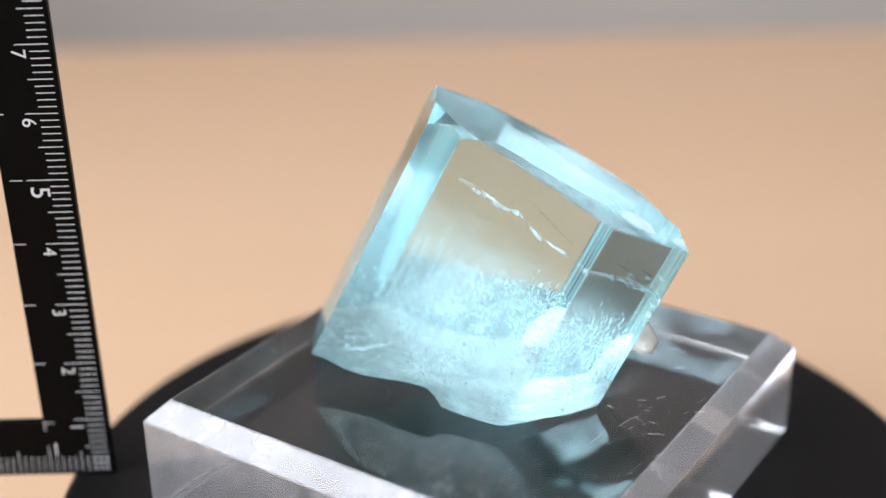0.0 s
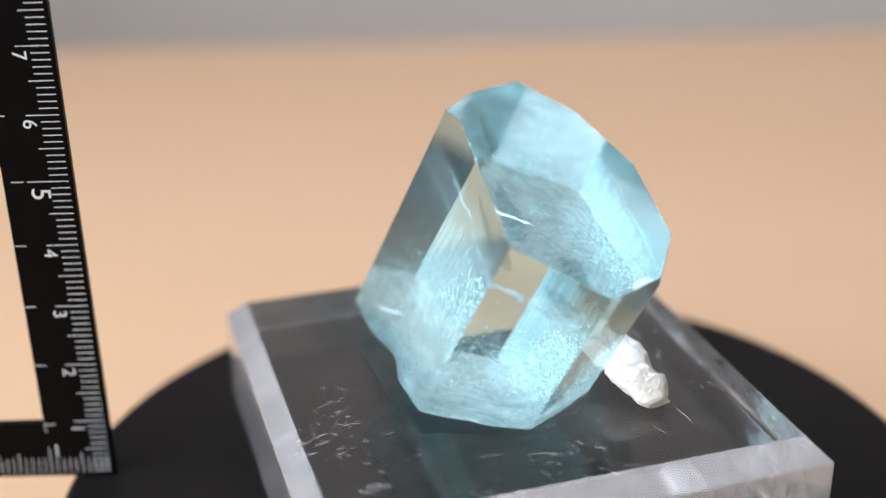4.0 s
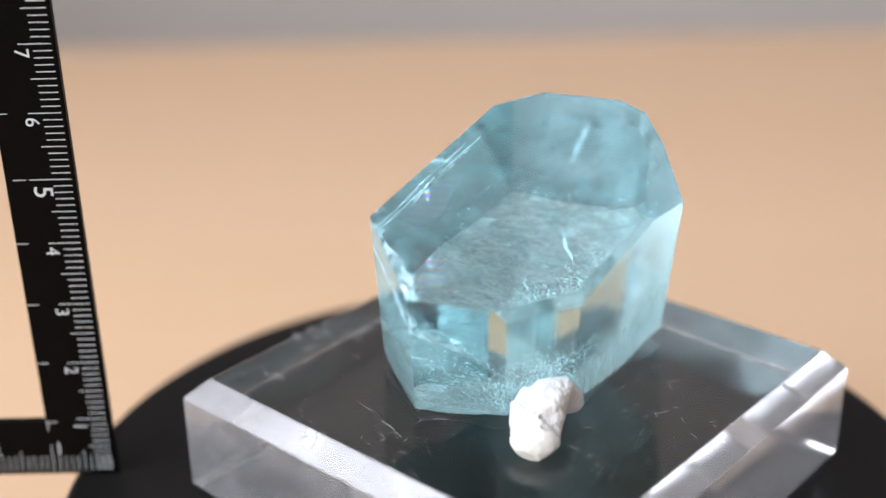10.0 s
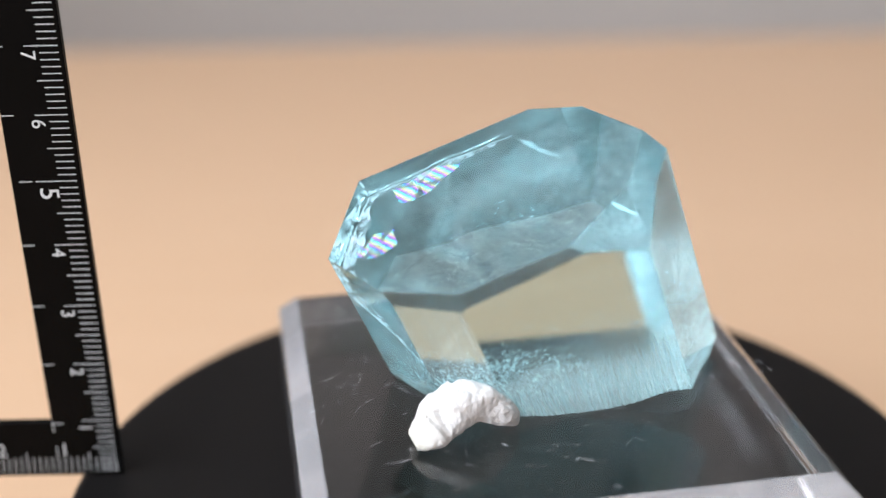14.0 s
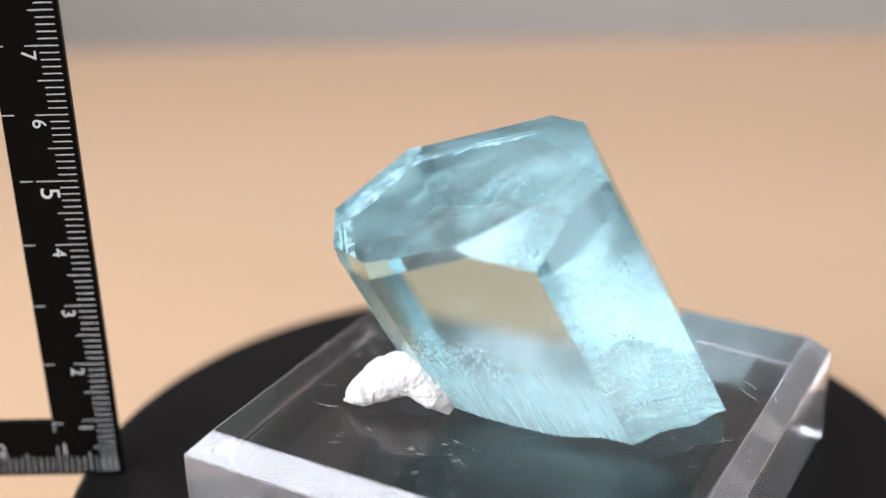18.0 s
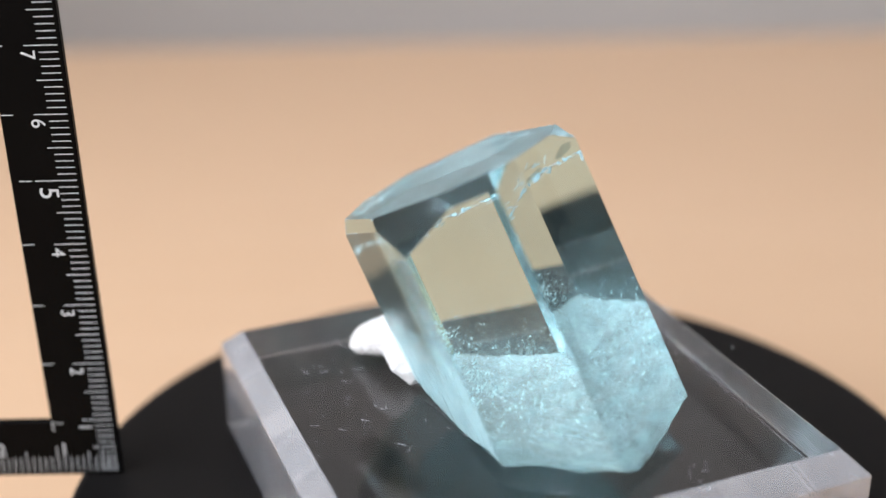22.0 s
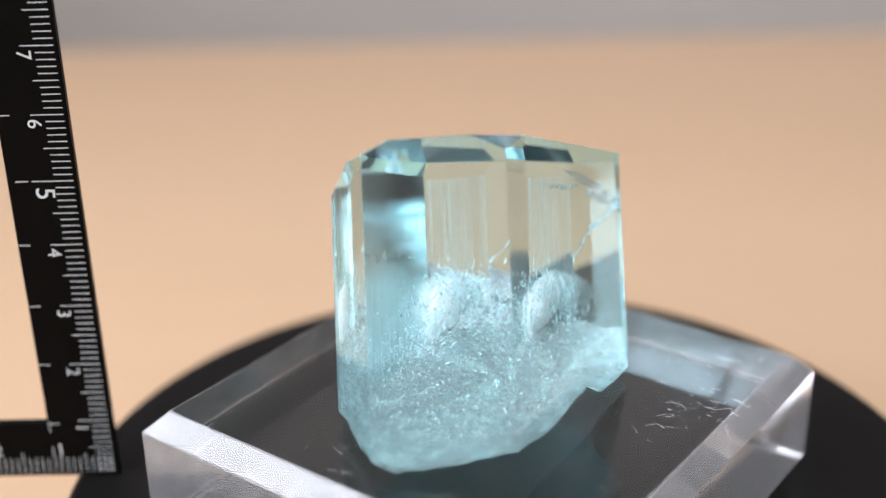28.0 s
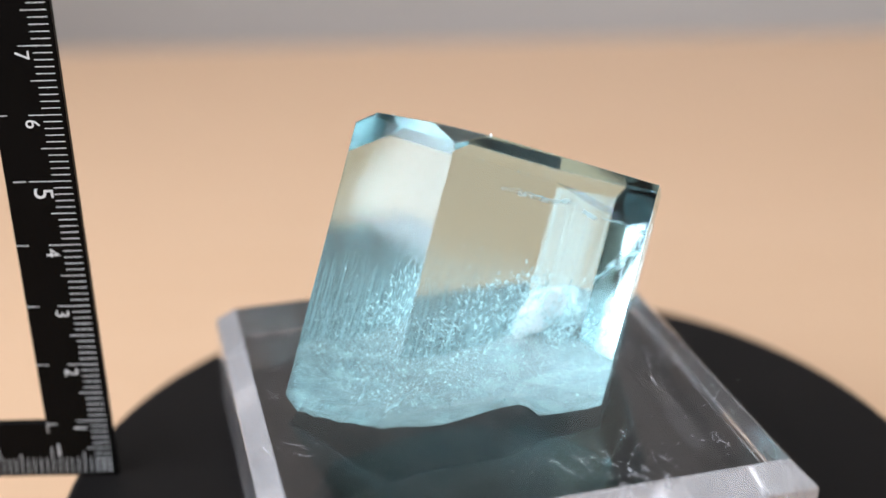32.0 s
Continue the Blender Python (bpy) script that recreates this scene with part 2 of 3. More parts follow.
def rainbow_mat():
    """Thin-film stripes of a flat air gap, painted as colour bands in the gloss."""
    m, nt, b = material("rainbow_film")
    tc = nt.nodes.new("ShaderNodeTexCoord")
    wv = nt.nodes.new("ShaderNodeTexWave")
    wv.wave_profile = "SAW"
    wv.inputs["Scale"].default_value, wv.inputs["Distortion"].default_value, wv.inputs["Detail Scale"].default_value = 260.0, 1.2, 60.0
    nt.links.new(tc.outputs["Object"], wv.inputs["Vector"])
    gl, tr, add = nt.nodes.new("ShaderNodeBsdfGlossy"), nt.nodes.new("ShaderNodeBsdfTransparent"), nt.nodes.new("ShaderNodeAddShader")
    gl.inputs["Roughness"].default_value = 0.1
    tr.inputs["Color"].default_value = (0.62, 0.68, 0.7, 1)
    nt.links.new(ramp(nt, wv.outputs["Fac"], [(0.0, (0.15, 0.18, 0.18)), (0.22, (0.18, 0.15, 0.01)), (0.45, (0.19, 0.02, 0.13)), (0.68, (0.01, 0.03, 0.21)), (0.86, (0.01, 0.18, 0.12)), (1.0, (0.15, 0.18, 0.18))]), gl.inputs["Color"])
    nt.links.new(gl.outputs[0], add.inputs[0])
    nt.links.new(tr.outputs[0], add.inputs[1])
    nt.links.new(add.outputs[0], nt.nodes["Material Output"].inputs["Surface"])
    nt.nodes.remove(b)
    return m


MAT["rainbow"] = rainbow_mat()
MAT["scratch"] = paint("scratch_white", (0.58, 0.59, 0.62), 0.7, 0.1, 300.0)


def stone_mat():
    m, nt, b = material("white_feldspar")
    f = noise_node(nt, 190.0, 6.0, 0.65)
    # the far tip is stained yellowish
    tc, far, mix = nt.nodes.new("ShaderNodeTexCoord"), nt.nodes.new("ShaderNodeVectorMath"), nt.nodes.new("ShaderNodeMix")
    far.operation, mix.data_type = "DISTANCE", "RGBA"
    far.inputs[1].default_value = (3.4 * U, 0.7 * U, Z_BLOCK + 0.1 * U)
    nt.links.new(tc.outputs["Object"], far.inputs[0])
    near = node(nt, "ShaderNodeMapRange")
    near.inputs["From Min"].default_value, near.inputs["From Max"].default_value = 0.25 * U, 0.8 * U
    near.inputs["To Min"].default_value, near.inputs["To Max"].default_value = 0.5, 0.0
    nt.links.new(far.outputs["Value"], near.inputs["Value"])
    nt.links.new(near.outputs["Result"], mix.inputs["Factor"])
    nt.links.new(ramp(nt, f, [(0.25, (0.55, 0.53, 0.50)), (0.42, (0.60, 0.59, 0.58)), (0.75, (0.66, 0.65, 0.65))]), mix.inputs[6])
    nt.links.new(ramp(nt, f, [(0.35, (0.36, 0.32, 0.20)), (0.6, (0.62, 0.59, 0.46))]), mix.inputs[7])
    nt.links.new(mix.outputs[2], b.inputs["Base Color"])
    b.inputs["Roughness"].default_value = 0.75
    b.inputs["Subsurface Weight"].default_value = 0.25
    b.inputs["Subsurface Radius"].default_value = (0.002, 0.002, 0.002)
    bump(nt, noise_node(nt, 900.0, 5.0, 0.7), b, 0.5, 0.0003)
    return m


MAT["stone"] = stone_mat()


# ---- building helpers ----
def mesh_of(bm, name, mats, smooth=False):
    bmesh.ops.recalc_face_normals(bm, faces=bm.faces)
    me = bpy.data.meshes.new(name)
    bm.to_mesh(me)
    bm.free()
    for x in mats if isinstance(mats, (list, tuple)) else [mats]:
        me.materials.append(x)
    if smooth:
        me.polygons.foreach_set("use_smooth", [True] * len(me.polygons))
    return me


def thing(name, bm, mats, label, category, kind="", smooth=False):
    return tagged(new(name, mesh_of(bm, name, mats, smooth)), label, category, kind=kind)


def holder(name, label, category):
    return tagged(new(name), label, category)


def part(name, bm, mats, parent, label="", kind="", smooth=False):
    ob = new(name, mesh_of(bm, name, mats, smooth))
    ob.parent = parent
    return tagged(ob, label, kind=kind)


def box(bm, lo, hi, bevel=0.0):
    v = bmesh.ops.create_cube(bm, size=1.0)["verts"]
    for x in v:
        x.co = [lo[i] + (x.co[i] + 0.5) * (hi[i] - lo[i]) for i in range(3)]
    if bevel:
        es = {e for x in v for e in x.link_edges}
        bmesh.ops.bevel(bm, geom=list(es), offset=bevel, segments=2, affect="EDGES", profile=0.5)
    return bm


def lathe(profile, seg=96):
    """A closed body of revolution about z from (radius, z) pairs that start and end on the axis."""
    bm = bmesh.new()
    rings = []
    for r, z in profile:
        if r < 1e-6:
            rings.append([bm.verts.new((0, 0, z))])
        else:
            rings.append([bm.verts.new((r * math.cos(2 * math.pi * i / seg), r * math.sin(2 * math.pi * i / seg), z)) for i in range(seg)])
    for a, b_ in zip(rings, rings[1:]):
        for i in range(seg):
            j = (i + 1) % seg
            q = [a[i % len(a)], a[j % len(a)], b_[j % len(b_)], b_[i % len(b_)]]
            bm.faces.new(list(dict.fromkeys(q)))
    return bm


# ---- the room ----
def room():
    x0, x1, y0, y1, z0, z1 = WEST_X, 1.9, SOUTH_Y, 0.95, -0.74, 2.05
    th = 0.1
    tagged(new("floor", mesh_of(box(bmesh.new(), (x0 - th, y0 - th, z0 - th), (x1 + th, y1 + th, z0)), "floor", MAT["floor"])), "brown wooden floor of the room", "floor", kind="structure")
    tagged(new("ceiling", mesh_of(box(bmesh.new(), (x0 - th, y0 - th, z1), (x1 + th, y1 + th, z1 + th)), "ceiling", MAT["ceiling"])), "pale painted ceiling of the room", "ceiling", kind="structure")
    # upper, side and east walls lie out of view; their darkness shapes the reflections
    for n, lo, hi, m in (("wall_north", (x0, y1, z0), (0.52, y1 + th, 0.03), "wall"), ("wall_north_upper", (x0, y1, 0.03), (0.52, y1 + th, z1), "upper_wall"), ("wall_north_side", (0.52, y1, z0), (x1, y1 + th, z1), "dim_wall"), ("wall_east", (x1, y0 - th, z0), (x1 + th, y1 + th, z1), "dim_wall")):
        tagged(new(n, mesh_of(box(bmesh.new(), lo, hi), n, MAT[m])), "plain wall of the room, toned down where out of view", "wall", kind="structure")
    bm = bmesh.new()
    for lo, hi in (((x0 - th, y0 - th, z0), (x0, WEST[0], z1)), ((x0 - th, WEST[1], z0), (x0, y1 + th, z1)),
                   ((x0 - th, WEST[0], z0), (x0, WEST[1], WEST[2])), ((x0 - th, WEST[0], WEST[3]), (x0, WEST[1], z1))):
        box(bm, lo, hi)
    tagged(new("wall_west", mesh_of(bm, "wall_west", MAT["wall"])), "plain pale wall with a window opening", "wall", kind="structure")
    bm = bmesh.new()
    for lo, hi in (((x0, y0 - th, z0), (SOUTH[0], y0, z1)), ((SOUTH[1], y0 - th, z0), (x1, y0, z1)),
                   ((SOUTH[0], y0 - th, z0), (SOUTH[1], y0, SOUTH[2])), ((SOUTH[0], y0 - th, SOUTH[3]), (SOUTH[1], y0, z1))):
        box(bm, lo, hi)
    tagged(new("wall_south", mesh_of(bm, "wall_south", MAT["wall"])), "plain pale wall with a window opening", "wall", kind="structure")


def window(name, place, a0, a1, z0, z1, along_y):
    w = tagged(new(name), "plain white framed window that lets daylight in", "window", kind="structure")
    t = 0.025
    for p0, p1, q0, q1 in ((a0, a0 + t, z0, z1), (a1 - t, a1, z0, z1), (a0 + t, a1 - t, z0, z0 + t), (a0 + t, a1 - t, z1 - t, z1)):
        lo, hi = (place - 0.06, p0, q0), (place - 0.02, p1, q1)
        if not along_y:
            lo, hi = (p0, place - 0.06, q0), (p1, place - 0.02, q1)
        part("window_frame", box(bmesh.new(), lo, hi, 0.002), MAT["frame_paint"], w)


def table():
    t = holder("table", "pale peach wooden table with a plain top", "table")
    far = Matrix.Translation((0, 0.385, 0))
    t.matrix_basis = far @ Matrix.Rotation(radians(2.0), 4, "Z") @ far.inverted()
    part("tabletop", box(bmesh.new(), (-0.43, -0.6, -0.03), (1.15, 0.385, 0.0), 0.003), MAT["wood"], t)
    for x in (-0.38, 1.1):
        for y in (-0.55, 0.33):
            part("leg", box(bmesh.new(), (x - 0.025, y - 0.025, -0.74), (x + 0.025, y + 0.025, -0.03), 0.003), MAT["wood"], t)


room()
window("window_1", WEST_X, *WEST, True)
window("window_2", SOUTH_Y, *SOUTH, False)
table()


# ---- the turntable and what it carries ----
def turntable():
    t = holder("turntable", "round matt black motorised display turntable on the table", "turntable")
    part("base", lathe([(0, 0), (0.0672, 0), (0.0684, 0.0012), (0.0684, 0.0215), (0.0676, 0.0225), (0, 0.0225)], 128), MAT["black"], t, smooth=False)
    disc = part("platter", lathe([(0, 0.0232), (0.0680, 0.0232), (0.0686, 0.0240), (0.0686, 0.0290), (0.0680, 0.0297), (0.0672, Z_DISC), (0, Z_DISC)], 160), MAT["black"], t)
    return disc


def acrylic_block():
    """A square slab with wide chamfers round its top and fine ones round its foot."""
    block = holder("acrylic_block", "clear square acrylic display block with chamfered edges on the turntable", "display block")
    a, b_, c = 5.2107 * U, 4.7753 * U, 0.452 * U
    top, foot = Z_BLOCK, Z_DISC + 0.0001
    bm = bmesh.new()
    levels = [(a - 0.0006, foot), (a, foot + 0.0006), (a, top - c), (b_, top)]
    rot = Matrix.Rotation(-3.7361, 3, "Z")
    rings = [[bm.verts.new(rot @ Vector((h * x, h * y, 0)) + Vector((-0.3678 * U, 0.3348 * U, z))) for x, y in ((1, 1), (-1, 1), (-1, -1), (1, -1))] for h, z in levels]
    bm.faces.new(rings[0])
    bm.faces.new(rings[-1])
    for k, (p, q) in enumerate(zip(rings, rings[1:])):
        for i in range(4):
            bm.faces.new((p[i], p[(i + 1) % 4], q[(i + 1) % 4], q[i])).material_index = (0, 2, 1)[k]
    bmesh.ops.bevel(bm, geom=[e for e in bm.edges], offset=0.00015, segments=1, affect="EDGES", material=1)
    part("slab", bm, [MAT["acrylic"], MAT["chamfer"], MAT["side"]], block)
    scratches(block)
    return block


def scratches(block):
    """Short pale scratches on the slab's top, in loose groups."""
    rnd = random.Random(4)
    spots = ((-1.8, -3.45, 0.28, 9, 60), (-1.25, -4.2, 0.35, 14, 40), (2.95, -1.4, 0.5, 5, 10), (3.2, -2.2, 0.45, 7, 15), (2.0, -3.4, 0.6, 12, 20),
             (-0.2, -3.9, 0.6, 6, 25), (-1.45, -4.5, 0.3, 7, 80), (0.3, -4.9, 0.5, 4, 50), (0.7, -4.85, 0.25, 5, 10), (2.4, -1.5, 0.4, 3, 40),
             (3.4, 1.6, 0.5, 6, 130), (1.8, 2.7, 0.5, 6, 170), (-0.1, 2.95, 0.5, 6, 150), (-5.0, 1.3, 0.4, 4, 100), (1.2, 4.1, 0.6, 5, 90), (-3.5, 3.2, 0.5, 6, 60), (-3.6, -1.6, 0.8, 6, 30), (2.9, 2.5, 0.6, 5, 20))
    bm = bmesh.new()
    for x, y, spread, count, heading in spots:
        for _ in range(round(count * 2.2)):
            cx, cy = x + rnd.gauss(0, spread), y + rnd.gauss(0, spread)
            a = radians(heading + rnd.gauss(0, 35))
            ln, wd = min(rnd.expovariate(20.0) + 0.012, 0.3) * U, rnd.uniform(0.002, 0.005) * U
            d, n = Vector((math.cos(a), math.sin(a), 0)), Vector((-math.sin(a), math.cos(a), 0))
            c = Vector((cx * U, cy * U, Z_BLOCK + 0.00003))
            bend = n * rnd.uniform(-0.15, 0.15) * ln
            pts = [c - d * ln, c + bend, c + d * ln]
            up = Vector((0, 0, 0.00004))
            lo = [[bm.verts.new(p + n * w * wd * part_) for w in (-1, 1)] for p, part_ in zip(pts, (0.12, 1, 0.12))]
            hi = [bm.verts.new(p + up) for p in pts]
            for i in range(2):
                bm.faces.new((lo[i][0], lo[i + 1][0], hi[i + 1], hi[i]))
                bm.faces.new((hi[i], hi[i + 1], lo[i + 1][1], lo[i][1]))
    part("fine_scratching", bm, MAT["scratch"], block, "fine white scratches on the acrylic", kind="stuff")


# The crystal's own axes: the long one leans 27 degrees.
AXIS = Vector((0.45345, 0.04323, 0.89023))
E1 = Vector((0.89128, -0.02199, -0.45291))
E2 = Vector((0.0, 0.99882, -0.04850))
# corners of the prism across its axis
PRISM = ((-3.89, -0.24), (-0.18, -2.64), (1.68, -1.66), (1.77, 0.18), (1.19, 1.50), (-1.90, 3.39), (-3.80, 2.52))
# facets that cut the upper end: normal, distance
FACETS = (((0.019, 0.017, 1.0), 4.623), ((0.04, 0.712, 0.702), 5.022), ((-0.211, 0.462, 0.861), 5.737), ((-0.627, -0.313, 0.714), 5.635),
          ((0.493, 0.785, 0.377), 3.38), ((0.854, 0.398, 0.335), 3.023))


# the broken foot's height over the block along its rim and inside
FOOT = ((-3.89, -0.24, 0.65), (-2.85, -0.91, 0.50), (-1.85, -1.56, 0.62), (-0.92, -2.16, 0.26), (-0.18, -2.64, 0.26), (0.66, -2.2, 0.16), (1.08, -1.97, 0.06), (1.68, -1.66, 0.14),
        (1.72, -0.89, 0.07), (1.77, 0.18, 0.18), (1.19, 1.5, 0.2), (0.2, 2.1, 0.05), (-0.35, 2.45, 0.03), (-1.9, 3.39, 0.25), (-2.57, 3.09, 0.32), (-3.1, 2.83, 0.24),
        (-3.8, 2.52, 0.45), (-3.81, 2.19, 0.14), (-3.87, 0.4, 0.5), (-3.85, 1.0, 0.36), (-3.83, 1.6, 0.24), (-1.0, 0.5, 0.05), (-2.5, 1.2, 0.1), (0.6, 0.0, 0.03))


def foot_height(u, v):
    """How high the broken foot of the crystal lies over the block, in units."""
    total = weight = 0.0
    for cu, cv, h in FOOT:
        k = 1 / ((u - cu) ** 2 + (v - cv) ** 2 + 0.12) ** 1.7
        total, weight = total + k * h, weight + k
    rough = 0.032 * noise.fractal(Vector((u * 2.2, v * 2.2, 0.0)), 0.8, 2.0, 5)
    return max(total / weight + rough, 0.012)


def inside(u, v, margin=0.1):
    """Whether a point across the axis lies within the prism."""
    for (a, b_), (c, d) in zip(PRISM, PRISM[1:] + PRISM[:1]):
        n = Vector((d - b_, a - c)).normalized()
        if (Vector((u, v)) - Vector((a, b_))).dot(n) > -margin:
            return False
    return True


def floor_of(u, v):
    """The crystal's foot along its axis."""
    return (foot_height(u, v) - u * E1.z - v * E2.z) / AXIS.z


def veils():
    """Wavy sheets across the lower part of the crystal."""
    bm = bmesh.new()
    for k in range(2):
        grid = {}
        for i in range(-16, 10):
            for j in range(-12, 16):
                u, v = i * 0.25, j * 0.25
                if inside(u, v, 0.14):
                    h = floor_of(u, v) + 0.15 + 0.5 * k + 0.16 * (k + 1) * noise.noise(Vector((u * 0.8, v * 0.8, k * 3.7)))
                    grid[i, j] = bm.verts.new((u * U, v * U, h * U))
        for i, j in grid:
            q = [(i, j), (i + 1, j), (i + 1, j + 1), (i, j + 1)]
            if all(c in grid for c in q):
                bm.faces.new([grid[c] for c in q])
    return bm


def flakes():
    """Small bright cracks scattered over the foot."""
    rnd = random.Random(11)
    bm = bmesh.new()
    made = 0
    while made < 3200:
        u, v = rnd.uniform(-4, 1.9), rnd.uniform(-2.7, 3.4)
        h = rnd.expovariate(2.4)
        if h < 0.08 or h > 2.8 or not inside(u, v, 0.15):
            continue
        made += 1
        c = Vector((u, v, floor_of(u, v) + h))
        plate(bm, rnd, c, rnd.uniform(0.006, 0.022) * (2.0 if rnd.random() < 0.12 else 1), any_turn(rnd), 0.6)
    # a grainy crowd towards the broad faces
    made = 0
    while made < 1200:
        u, v = rnd.uniform(-4, -0.6), rnd.uniform(-1.6, 3.3)
        h = rnd.expovariate(1.5)
        if h < 0.05 or h > 2.4 or not inside(u, v, 0.1) or noise.noise(Vector((u * 2.2, v * 2.2, h * 2.2))) < 0.08:
            continue
        made += 1
        plate(bm, rnd, Vector((u, v, floor_of(u, v) + h)), rnd.uniform(0.010, 0.036), any_turn(rnd), 0.7)
    return bm


# stretches of the prism faces whose lower half is etched: face, from, to, how high the etching climbs
ETCHED = ((2, 0.82, 1.0, 1.9), (3, 0.0, 1.0, 2.1), (4, 0.0, 0.62, 2.0), (4, 0.3, 1.0, 1.0))


def plate(bm, rnd, c, r, m, thin):
    """One small dished plate with a broken outline."""
    n = rnd.randint(4, 6)
    ring = [bm.verts.new((c + m @ Vector((r * math.cos(6.283 * i / n) * rnd.uniform(0.4, 1.3), thin * r * math.sin(6.283 * i / n) * rnd.uniform(0.5, 1.2), 0))) * U) for i in range(n)]
    mid = bm.verts.new((c + m @ Vector((0, 0, r * rnd.uniform(-0.3, 0.3)))) * U)
    for i in range(n):
        bm.faces.new((ring[i], ring[(i + 1) % n], mid))


def any_turn(rnd):
    return Euler((rnd.uniform(0, 6.3), rnd.uniform(0, 6.3), rnd.uniform(0, 6.3))).to_matrix()


def etching():
    """Crowds of tiny plates close behind the narrow faces."""
    rnd = random.Random(31)
    bm = bmesh.new()
    made = 0
    while made < 2000:
        k, f0, f1, climb = ETCHED[rnd.choices((0, 1, 2, 3), (0.10, 0.32, 0.38, 0.2))[0]]
        a, b_ = Vector(PRISM[k]), Vector(PRISM[(k + 1) % len(PRISM)])
        f = rnd.uniform(f0, f1)
        if climb == 2.0 and rnd.random() < f / 0.62 - 0.35:
            continue
        side = Vector((b_.y - a.y, a.x - b_.x)).normalized()
        p = a.lerp(b_, f) - side * (0.15 + min(rnd.expovariate(2.0), 1.5))
        if not inside(p.x, p.y, 0.04):
            continue
        low = floor_of(p.x, p.y)
        top = climb - 0.2 + 1.0 * noise.fractal(Vector((p.x * 1.1, p.y * 1.1, 4.0)), 1.0, 2.0, 4)
        h = low + 0.06 + (top - low) * rnd.random() ** 1.1
        if h < low + 0.05 or noise.noise(Vector((p.x * 2.6, p.y * 2.6, 7.0))) + 0.6 * noise.noise(Vector((p.x * 3.0, p.y * 3.0, h * 3.0))) < -0.3:
            continue
        made += 1
        plate(bm, rnd, Vector((p.x, p.y, h)), rnd.uniform(0.006, 0.019) * (2.0 if rnd.random() < 0.12 else 1), any_turn(rnd), 0.65)
    return bm


# bushes of blades that grow upwards and inwards from the narrow faces: root, reach, how many
PLUMES = (((0.85, 1.45, 0.9), 1.45, 520), ((1.35, 0.75, 1.0), 1.45, 460), ((1.45, 0.15, 0.7), 1.3, 300), ((0.1, 1.75, 0.5), 1.2, 340), ((0.6, 0.9, 1.6), 0.8, 260), ((-0.5, 2.0, 0.3), 0.9, 180))


def plumes():
    """Feathery sprays of bright blades and dust."""
    rnd = random.Random(47)
    bm = bmesh.new()
    for root, reach, count in PLUMES:
        base = Vector(root)
        stems = [Vector((rnd.gauss(-0.35, 0.5), rnd.gauss(-0.3, 0.5), rnd.uniform(0.15, 1.2))).normalized() for _ in range(16)]
        for _ in range(round(1.3 * count)):
            way = rnd.choice(stems)
            at = reach * rnd.random() ** 0.7
            c = base + way * at + Vector((rnd.gauss(0, 0.10), rnd.gauss(0, 0.10), rnd.gauss(0, 0.10))) * (0.4 + at)
            if not inside(c.x, c.y, 0.05) or c.z < floor_of(c.x, c.y) + 0.1:
                continue
            if rnd.random() < 0.3:
                side = way.cross(Vector((rnd.gauss(0, 1), rnd.gauss(0, 1), rnd.gauss(0, 1)))).normalized()
                m = Matrix((way, side, way.cross(side))).transposed()
                plate(bm, rnd, c, rnd.uniform(0.035, 0.095), m, 0.24)
            else:
                plate(bm, rnd, c, rnd.uniform(0.010, 0.034), any_turn(rnd), 0.7)
    return bm


def ragged_leaf(centre, reach, turn, seed):
    """A small flat leaf with a torn outline."""
    bm = bmesh.new()
    rot = Matrix.Rotation(radians(turn), 3, "Z")
    n = 28
    ring = []
    for i in range(n):
        a = 2 * math.pi * i / n
        k = 1 + 0.5 * noise.noise(Vector((math.cos(a) * 1.5, math.sin(a) * 1.5, seed * 5.0)))
        q = rot @ Vector((reach[0] * k * math.cos(a), reach[1] * k * math.sin(a), 0.0))
        q.z = 0.02 * noise.noise(q * 3) - 0.28 * q.x - 0.045 * q.y
        ring.append(bm.verts.new((Vector(centre) + q) * U))
    mid = bm.verts.new(Vector(centre) * U)
    for i in range(n):
        bm.faces.new((ring[i], ring[(i + 1) % n], mid))
    return bm


CRACK = ((-2.95, -0.85, 3.80), (-1.75, -1.62, 3.86), (-1.05, -2.08, 3.74), (-0.18, -2.64, 3.71), (0.70, -2.18, 3.70), (1.11, -1.96, 3.61), (1.68, -1.66, 3.54), (1.72, -0.75, 3.18), (1.77, 0.18, 2.45))


# how far the milky zone climbs behind each prism face
CLIMB = (0.6, 1.0, 0.8, 2.4, 1.9, 1.2, 1.6)


